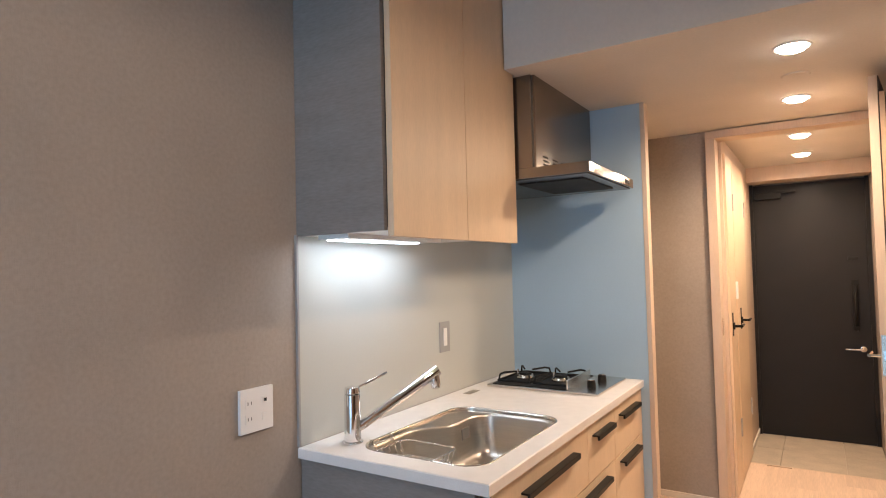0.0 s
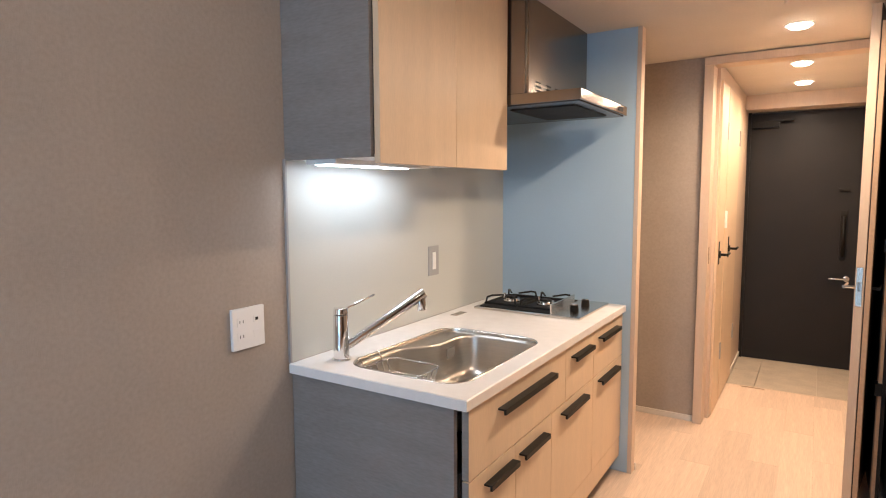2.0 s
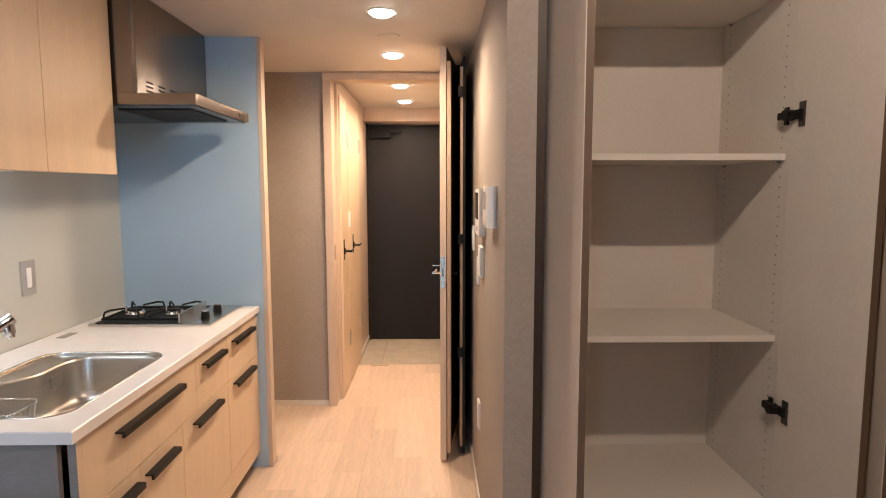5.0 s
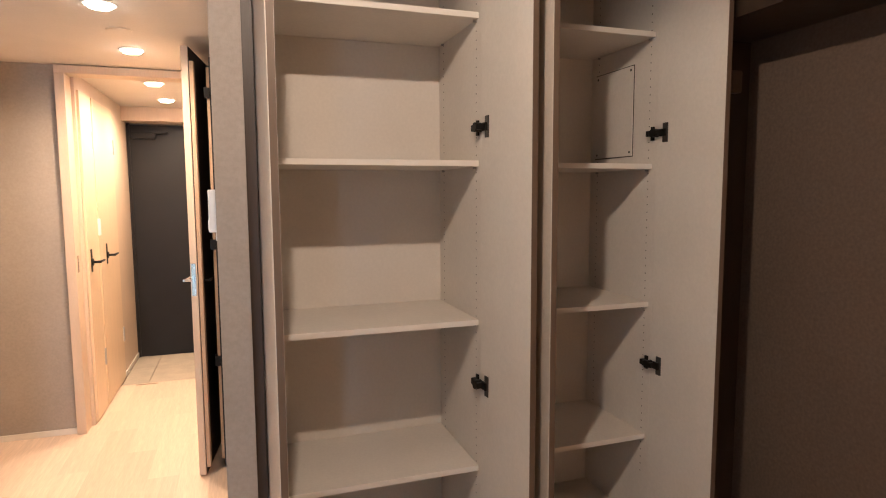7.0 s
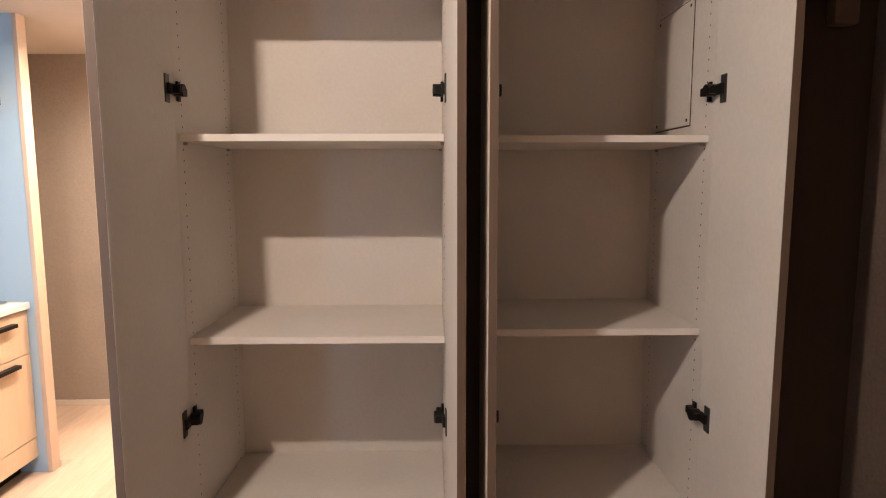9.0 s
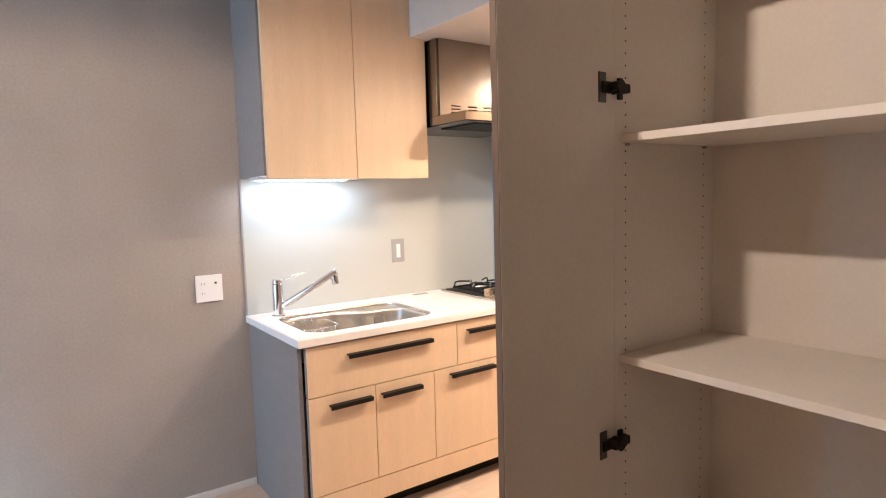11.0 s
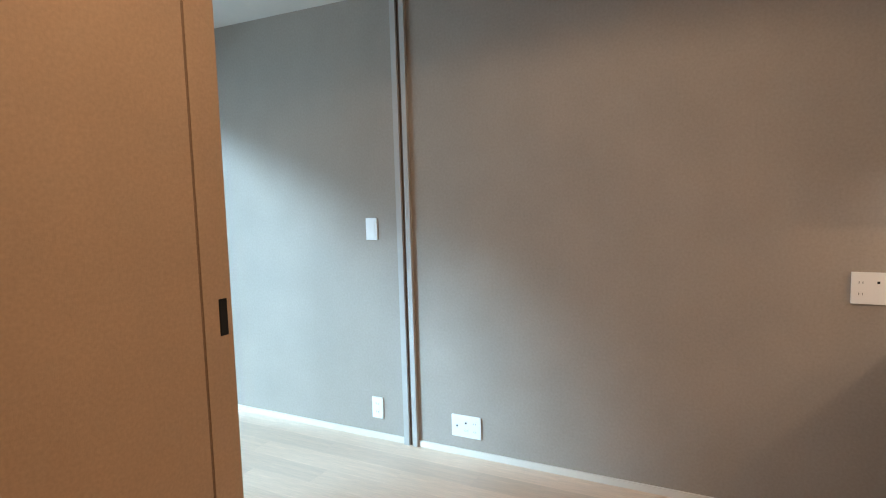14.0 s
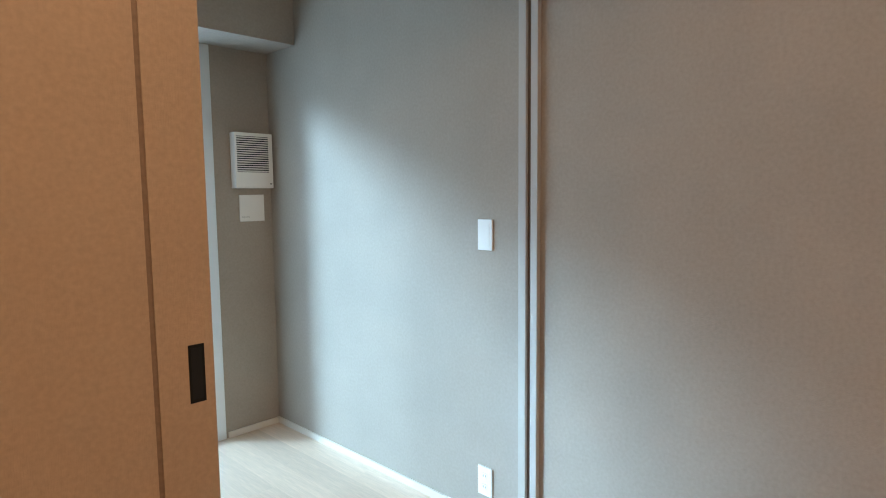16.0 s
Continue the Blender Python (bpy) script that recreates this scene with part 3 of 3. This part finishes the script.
def range_hood():
    h = thing("range_hood", (0.34, 1.2, 1.735), "brushed steel range hood under the lowered ceiling", "range hood")
    y0, y1 = 0.838, 1.545
    b = loft([[(0.007, y0, 1.79), (0.462, y0, 1.79), (0.462, y1, 1.79), (0.007, y1, 1.79)],
              [(0.007, y0, SOFFIT - 0.002), (0.462, y0, SOFFIT - 0.002), (0.462, y1, SOFFIT - 0.002), (0.007, y1, SOFFIT - 0.002)]])
    bmesh.ops.bevel(b, geom=[e for e in b.edges if abs(e.verts[0].co.z - e.verts[1].co.z) > 0.2], offset=0.012, segments=4, affect="EDGES")
    part("body", b, HOOD_STEEL, h)
    t = box((0.007, y0, 1.748), (0.680, y1 - 0.08, 1.7895), 0.003)
    part("tray", t, HOOD_TRAY, h, "polished steel tray")
    part("underside", box((0.02, y0 + 0.012, 1.744), (0.668, y1 - 0.092, 1.7478), 0.001), HOOD_GREY, h)
    part("filter", box((0.34, y0 + 0.10, 1.739), (0.62, y1 - 0.20, 1.7438), 0.002), IRON, h)
    for g in range(5):
        for r in range(3):
            y = y0 + 0.08 + g * 0.105
            part("vent_slot", box((0.4622, y, 1.808 + r * 0.016), (0.4632, y + 0.055, 1.814 + r * 0.016)), IRON, h)
    part("switch_panel", box((0.6802, 1.33, 1.76), (0.6815, 1.40, 1.778)), IRON, h)


range_hood()


# ---- wall plates ----
def plate(name, axis, at, w, h, label, category, gangs=(), thick=0.008):
    """A wall plate. axis: the way it faces; at: the centre on the wall."""
    x, y, z = at
    d = Vector(axis)
    side = Vector((-d.y, d.x, 0))
    ob = thing(name, at, label, category)

    def slab(c, ww, hh, t0, t1, bevel):
        c = Vector(c)
        a = c + d * t0 - side * ww / 2 - Vector((0, 0, hh / 2))
        b = c + d * t1 + side * ww / 2 + Vector((0, 0, hh / 2))
        return box([min(p, q) for p, q in zip(a, b)], [max(p, q) for p, q in zip(a, b)], bevel)

    part("plate", slab(at, w, h, 0.0004, thick, 0.0025), WHITE, ob)
    for kind, u, v, ww, hh in gangs:
        c = Vector(at) + side * u + Vector((0, 0, v))
        p = part(kind, slab(c, ww, hh, thick, thick + 0.0016, 0.0006), WHITE if kind != "screen" else DARK_GLASS, ob)
        if kind == "socket":
            for s in (-1, 1):
                part("slot", slab(c + side * s * 0.006, 0.002, 0.009, thick + 0.0017, thick + 0.0021, 0), IRON, p)
        if kind == "jack":
            part("pin", slab(c, 0.009, 0.009, thick + 0.0017, thick + 0.003, 0), IRON, p)
    return ob


PX = (1, 0, 0)
plate("wall_outlet", PX, (0, -0.172, 1.002), 0.118, 0.124, "white two-gang socket plate beside the kitchen", "outlet",
      (("socket", -0.028, 0.022, 0.03, 0.026), ("socket", -0.028, -0.022, 0.03, 0.026), ("jack", 0.028, 0.024, 0.022, 0.022), ("blank", 0.028, -0.022, 0.022, 0.022)), 0.012)
plate("wall_outlet", PX, (0, -1.912, 0.162), 0.172, 0.120, "white three-gang socket plate near the floor", "outlet",
      (("jack", -0.052, 0.0, 0.022, 0.022), ("jack", 0.0, 0.02, 0.022, 0.022), ("socket", 0.0, -0.022, 0.026, 0.024), ("socket", 0.052, 0.022, 0.026, 0.024), ("socket", 0.052, -0.022, 0.026, 0.024)))
plate("light_switch", PX, (0, -2.472, 1.219), 0.074, 0.124, "white rocker switch plate in the bedroom", "switch", (("rocker", 0.0, 0.0, 0.046, 0.098),))
plate("wall_outlet", PX, (0, -2.478, 0.184), 0.074, 0.124, "white socket plate near the bedroom floor", "outlet", (("socket", 0, 0.024, 0.026, 0.024), ("socket", 0, -0.024, 0.026, 0.024)))
sw = thing("splash_switch", (0.006, 0.852, 1.10), "white switch in a steel plate on the splashback", "switch")
part("plate", box((0.0064, 0.812, 1.035), (0.011, 0.892, 1.166), 0.0015), GREY_PLATE, sw)
part("rocker", box((0.011, 0.84, 1.062), (0.0145, 0.864, 1.138), 0.001), WHITE, sw)

MX = (-1, 0, 0)
XW = 1.765
ic = thing("intercom_monitor", (XW, 1.05, 1.33), "white intercom with dark screen on the corridor wall", "intercom")
part("body", box((XW - 0.028, 0.95, 1.245), (XW - 0.0004, 1.15, 1.435), 0.004), WHITE, ic)
part("screen", box((XW - 0.0295, 0.985, 1.31), (XW - 0.0282, 1.125, 1.42)), DARK_GLASS, ic)
part("button", box((XW - 0.0295, 1.02, 1.262), (XW - 0.0282, 1.06, 1.282), 0.0005), GREY_PLASTIC, ic)
wp = thing("heater_panel", (XW, 0.61, 1.36), "white bath heater control panel on the corridor wall", "control panel")
part("body", box((XW - 0.032, 0.53, 1.305), (XW - 0.0004, 0.70, 1.445), 0.004), WHITE, wp)
part("screen", box((XW - 0.0335, 0.60, 1.365), (XW - 0.0322, 0.68, 1.425)), GREY_PLASTIC, wp)
part("flap", box((XW - 0.0345, 0.545, 1.312), (XW - 0.0322, 0.685, 1.345), 0.0008), WHITE, wp)
plate("light_switch", MX, (XW, 1.60, 1.185), 0.074, 0.124, "white rocker switch plate on the corridor wall", "switch", (("rocker", 0, 0, 0.046, 0.098),), 0.010)
plate("light_switch", MX, (XW, 1.05, 1.135), 0.118, 0.124, "white double switch plate under the intercom", "switch", (("rocker", -0.025, 0, 0.044, 0.098), ("rocker", 0.025, 0, 0.044, 0.098)), 0.018)
plate("light_switch", MX, (XW, 1.26, 1.065), 0.074, 0.124, "white switch plate low under the intercom", "switch", (("rocker", 0, 0, 0.046, 0.098),), 0.010)
plate("wall_outlet", MX, (XW, 1.18, 0.42), 0.074, 0.124, "white socket plate low on the corridor wall", "outlet", (("socket", 0, 0.024, 0.026, 0.024), ("socket", 0, -0.024, 0.026, 0.024)), 0.012)

# ---- closets ----
YF, YB = 0.355, 0.80


def hinge(parent, x, z, out):
    """A concealed hinge: cup plate on the door, arm on the cabinet side. out: +1 or -1 along x."""
    def slab(u0, u1, y0, y1, hh, bevel=0.0015):
        return box((min(x + out * u0, x + out * u1), y0, z - hh), (max(x + out * u0, x + out * u1), y1, z + hh), bevel)

    h = part("hinge", slab(0.0, 0.004, YF - 0.062, YF - 0.036, 0.036), HINGE_METAL, parent, "dark metal concealed hinge")
    cup = slab(0.003, 0.012, YF - 0.056, YF - 0.022, 0.014, 0.004)
    part("cup", cup, BLACK, h)
    arm = slab(0.008, 0.030, YF - 0.035, YF + 0.012, 0.010, 0.004)
    rod((x + out * 0.006, YF - 0.012, z), (x + out * 0.032, YF - 0.012, z), 0.016, seg=14, bm=arm)
    part("arm", arm, BLACK, h)
    mount = slab(0.003, 0.010, YF + 0.006, YF + 0.022, 0.026)
    merge(mount, slab(0.004, 0.024, YF + 0.004, YF + 0.034, 0.011, 0.004))
    part("mount", mount, BLACK, h)


def closet_door(x0, x1, inner, y0, label, turn=0.0):
    """A door that stands open at a right angle. inner: the side (+1 or -1) of its inside face."""
    d = thing("closet_door", ((x0 + x1) / 2, (y0 + YF) / 2, 0.06), label, "closet door", "open closet doors")
    part("leaf", box((x0, y0 + 0.002, 0.06), (x1, YF - 0.0006, 2.40)), MELAMINE, d)
    part("edge_band", box((x0 + 0.001, y0, 0.062), (x1 - 0.001, y0 + 0.0018, 2.398)), BROWN_EDGE, d, "brown edge band")
    xi = x1 if inner > 0 else x0
    xo = x0 if inner > 0 else x1
    part("outer_face", box((min(xo, xo - inner * 0.0012), y0 + 0.003, 0.062), (max(xo, xo - inner * 0.0012), YF - 0.002, 2.398)), DOOR_CLOTH, d, "grey-beige linen outer face")
    for z in (0.16, 0.76, 1.65, 2.28):
        hinge(d, xi, z, inner)
    pivot = Matrix.Translation((xi, YF, 0))
    d.matrix_world = pivot @ Matrix.Rotation(radians(turn), 4, "Z") @ pivot.inverted() @ d.matrix_basis


def closet_bay(x0, x1, shelves, label):
    """A tall cabinet, open in front, with shelves on pins."""
    c = thing("closet_cabinet", ((x0 + x1) / 2, (YF + YB) / 2, 0), label, "closet cabinet", "built-in closet cabinets")
    t = 0.018
    part("side", box((x0 - t, YF, 0), (x0, YB, 2.42)), MELAMINE, c)
    part("side", box((x1, YF, 0), (x1 + t, YB, 2.42)), MELAMINE, c)
    part("back", box((x0 - t, YB, 0), (x1 + t, YB + 0.006, 2.42)), MELAMINE, c)
    part("top", box((x0, YF, 2.402), (x1, YB, 2.42)), MELAMINE, c)
    part("bottom", box((x0, YF, 0.06), (x1, YB, 0.078)), MELAMINE, c)
    part("plinth", box((x0, YF + 0.02, 0), (x1, YF + 0.035, 0.06)), MELAMINE, c)
    for z in shelves:
        s = thing("closet_shelf", ((x0 + x1) / 2, 0.59, z - 0.02), "white melamine shelf board on pins in the closet", "shelf", "closet shelves")
        part("board", box((x0 + 0.001, 0.376, z - 0.02), (x1 - 0.001, YB - 0.002, z), 0.001), MELAMINE, s)
        part("edge_band", box((x0 + 0.001, 0.3738, z - 0.0195), (x1 - 0.001, 0.3758, z - 0.0005), 0.0005), EDGE, s, "pale edge band")
        for px in (x0 + 0.006, x1 - 0.006):
            for py in (0.40, 0.74):
                part("shelf_pin", rod((px - 0.005, py, z - 0.025), (px + 0.005, py, z - 0.025), 0.004, seg=10), GREY_PLASTIC, s)
    holes = bmesh.new()
    for x, s in ((x0, 1), (x1, -1)):
        for y in (0.398, 0.745):
            for k in range(68):
                z = 0.3 + k * 0.030
                rod((x + s * 0.0002, y, z), (x + s * 0.0006, y, z), 0.0026, seg=6, bm=holes)
    tagged(part("pin_hole", holes, IRON, c), kind="stuff")
    return c


closet_bay(1.908, 2.618, (0.445, 0.982, 1.541, 2.037), "white grained closet cabinet with four shelves, empty")
bay2 = closet_bay(2.735, 3.337, (0.463, 1.0, 1.537, 2.03), "white grained closet cabinet with four shelves, empty, in shade")
closet_door(1.888, 1.908, 1, -0.035, "white closet door standing open, hinged beside the wall end", 2.4)
closet_door(2.618, 2.638, -1, 0.012, "white closet door standing open between the two cabinets", 3.0)
closet_door(2.715, 2.735, 1, 0.015, "white closet door of the shaded cabinet standing open", -1.8)
closet_door(3.337, 3.357, -1, 0.030, "white closet door standing open beside the dark wall", 2.1)
hatch = thing("access_panel", (3.336, 0.62, 1.75), "screwed-on white access panel inside the closet", "access panel")
part("cover", box((3.3325, 0.50, 1.575), (3.3365, 0.76, 1.93), 0.001), MELAMINE, hatch)
part("joint", box((3.3355, 0.496, 1.571), (3.3368, 0.764, 1.934)), DARK_WOOD_AND_SHADE, hatch)
for y in (0.515, 0.745):
    for z in (1.59, 1.915):
        part("screw", rod((3.3315, y, z), (3.333, y, z), 0.005, seg=10), BLACK, hatch)
# painted dark to give the shade deep between the open doors
single("filler_closet", box((2.637, YF + 0.005, 0), (2.716, YF + 0.02, 2.42)), DARK_WOOD_AND_SHADE, "filler strip between the closet cabinets, coloured dark for the unlit gap", "filler strip", kind="structure")
single("filler_closet_top", box((1.853, YF + 0.002, 2.42), (3.40, YF + 0.02, CEIL)), WALL, "papered filler above the closet", "filler strip", kind="structure")
# dark colour stands for shade in the gap at the wall end
single("filler_wall_end", box((1.853, YF - 0.02, 0), (1.884, YF - 0.005, 2.42)), DARK_WOOD_AND_SHADE, "filler strip beside the wall end, coloured dark for the shaded gap", "filler strip", kind="structure")
single("wall_hook_block", box((3.585, 0.262, 1.80), (3.65, 0.2995, 1.885), 0.012), BROWN_EDGE, "small brown rounded block on the dark panel", "wall block")

# ---- sliding partition and bedroom ----
PY = -2.24


def slider(x0, x1, y, pull_side):
    d = thing("sliding_door", ((x0 + x1) / 2, y, 0), "tan cloth-finished sliding door, pushed half open, with black finger pull", "sliding door", "sliding partition doors")
    part("leaf", box((x0, y - 0.034, 0.008), (x1, y - 0.0005, 2.455), 0.001), SLIDER, d)
    part("face_panel", box((x0 + 0.134, y - 0.0005, 0.012), (x1, y + 0.0035, 2.45), 0.001), SLIDER, d)
    part("edge_stile", box((x0, y - 0.0005, 0.012), (x0 + 0.123, y + 0.0035, 2.45), 0.001), SLIDER, d)
    part("groove", box((x0 + 0.123, y - 0.0005, 0.012), (x0 + 0.134, y + 0.0002, 2.45)), SLIDER_SHADED, d)
    p = part("finger_pull", box((x0 + 0.022, y + 0.003, 0.93), (x0 + 0.058, y + 0.005, 1.062), 0.001), BLACK, d, "black recessed finger pull")
    part("recess", box((x0 + 0.028, y + 0.0042, 0.938), (x0 + 0.052, y + 0.0052, 1.054)), IRON, p)


slider(1.250, 2.55, PY, -1)
slider(2.42, 3.715, PY - 0.045, -1)
single("trim_track", box((0.02, PY - 0.085, 2.458), (3.72, PY + 0.005, CEIL), 0.002), WHITE, "ceiling track of the sliding doors", "track", kind="structure")
post = thing("trim_post", (0, -2.25, 0), "slim wall-mounted closing post of the sliding partition", "trim", kind="structure")
part("strip", box((0.0004, -2.296, 0), (0.022, -2.262, 2.458), 0.002), POST, post)
part("groove", box((0.0004, -2.2622, 0), (0.008, -2.240, 2.458)), BROWN_EDGE, post)
part("strip", box((0.0004, -2.240, 0), (0.022, -2.210, 2.458), 0.002), POST, post)


def vent_unit():
    v = thing("air_vent", (0.12, -4.12, 1.44), "white louvred wall air vent in the bedroom corner", "air vent")
    part("body", box((0.012, -4.119, 1.425), (0.245, -4.065, 1.735), 0.006), WHITE, v)
    part("grille_back", box((0.040, -4.0648, 1.515), (0.232, -4.0640, 1.715)), IRON, v)
    for k in range(16):
        z = 1.518 + k * 0.0125
        part("slat", box((0.040, -4.0638, z), (0.232, -4.060, z + 0.006), 0.0008), WHITE, v)
    part("indicator", rod((0.03, -4.0648, 1.45), (0.03, -4.062, 1.45), 0.004, seg=10), BLACK, v)


vent_unit()
plate("wall_outlet", (0, 1, 0), (0.128, -4.12, 1.312), 0.152, 0.152, "square white socket plate below the air vent", "outlet",
      (("socket", -0.03, -0.05, 0.014, 0.014), ("socket", -0.055, -0.05, 0.014, 0.014)))


def window():
    w = thing("window_1", (1.45, -4.18, 0), "tall silver-framed balcony window letting in daylight", "window", kind="structure")
    for lo, hi in (((0.342, -4.22, 0.0), (0.40, -4.115, 2.193)), ((2.54, -4.22, 0.0), (2.598, -4.115, 2.193)), ((0.40, -4.22, 2.13), (2.54, -4.125, 2.193)), ((0.40, -4.22, 0.0), (2.54, -4.125, 0.05)), ((1.44, -4.20, 0.05), (1.50, -4.14, 2.13))):
        part("window_frame", box(lo, hi, 0.004), ALU, w)
    for x0, x1 in ((0.40, 1.44), (1.50, 2.54)):
        g = part("pane", box((x0, -4.175, 0.05), (x1, -4.169, 2.13)), GLASS, w)
        g.visible_shadow = False
    part("gasket", box((0.400, -4.165, 0.05), (0.412, -4.13, 2.13)), IRON, w)


window()
single("ground_outside", box((-40, -80, -3.2), (40, -4.6, -3.0)), GROUT, "pale ground outside the window", "ground", kind="structure")

# ---- floor boards and tiles ----
floor = bpy.data.objects["floor"]
W, L = 0.1488, 0.91
plank_mesh = {}


def plank(x0, x1, y0, y1):
    key = (round(x1 - x0, 3), round(y1 - y0, 3))
    if key not in plank_mesh:
        bm = box((0, 0, -0.0115), (key[0] - 0.0008, key[1] - 0.0008, 0.0))
        me = bpy.data.meshes.new("plank")
        bm.to_mesh(me)
        bm.free()
        me.materials.append(PLANK)
        plank_mesh[key] = me
    ob = new("plank", plank_mesh[key])
    ob.parent = floor
    ob.location = (x0, y0, 0)


cols = 25
for c in range(cols):
    x0 = c * W
    y = -4.12 - (c * 0.37) % L
    while y < 3.33:
        a, b = max(y, -4.12), min(y + L, 3.33)
        if b - a > 0.03:
            plank(x0, min(x0 + W, 3.72), a, b)
        y += L

entrance = bpy.data.objects["floor_entrance"]
for i in range(3):
    for j in range(2):
        x0, y0 = [0.935, 1.12, 1.505][i], [3.335, 3.80][j]
        x1, y1 = [1.116, 1.501, 1.742][i], [3.796, 4.225][j]
        t = finish("tile", box((x0, y0, -0.029), (x1, y1, -0.012), 0.001), TILE)
        t.parent = entrance
single("trim_entrance_step", box((0.93, 3.318, -0.03), (1.745, 3.334, 0.001), 0.002), TRIM_WOOD, "pale wood edge strip at the entrance step", "trim", kind="structure")
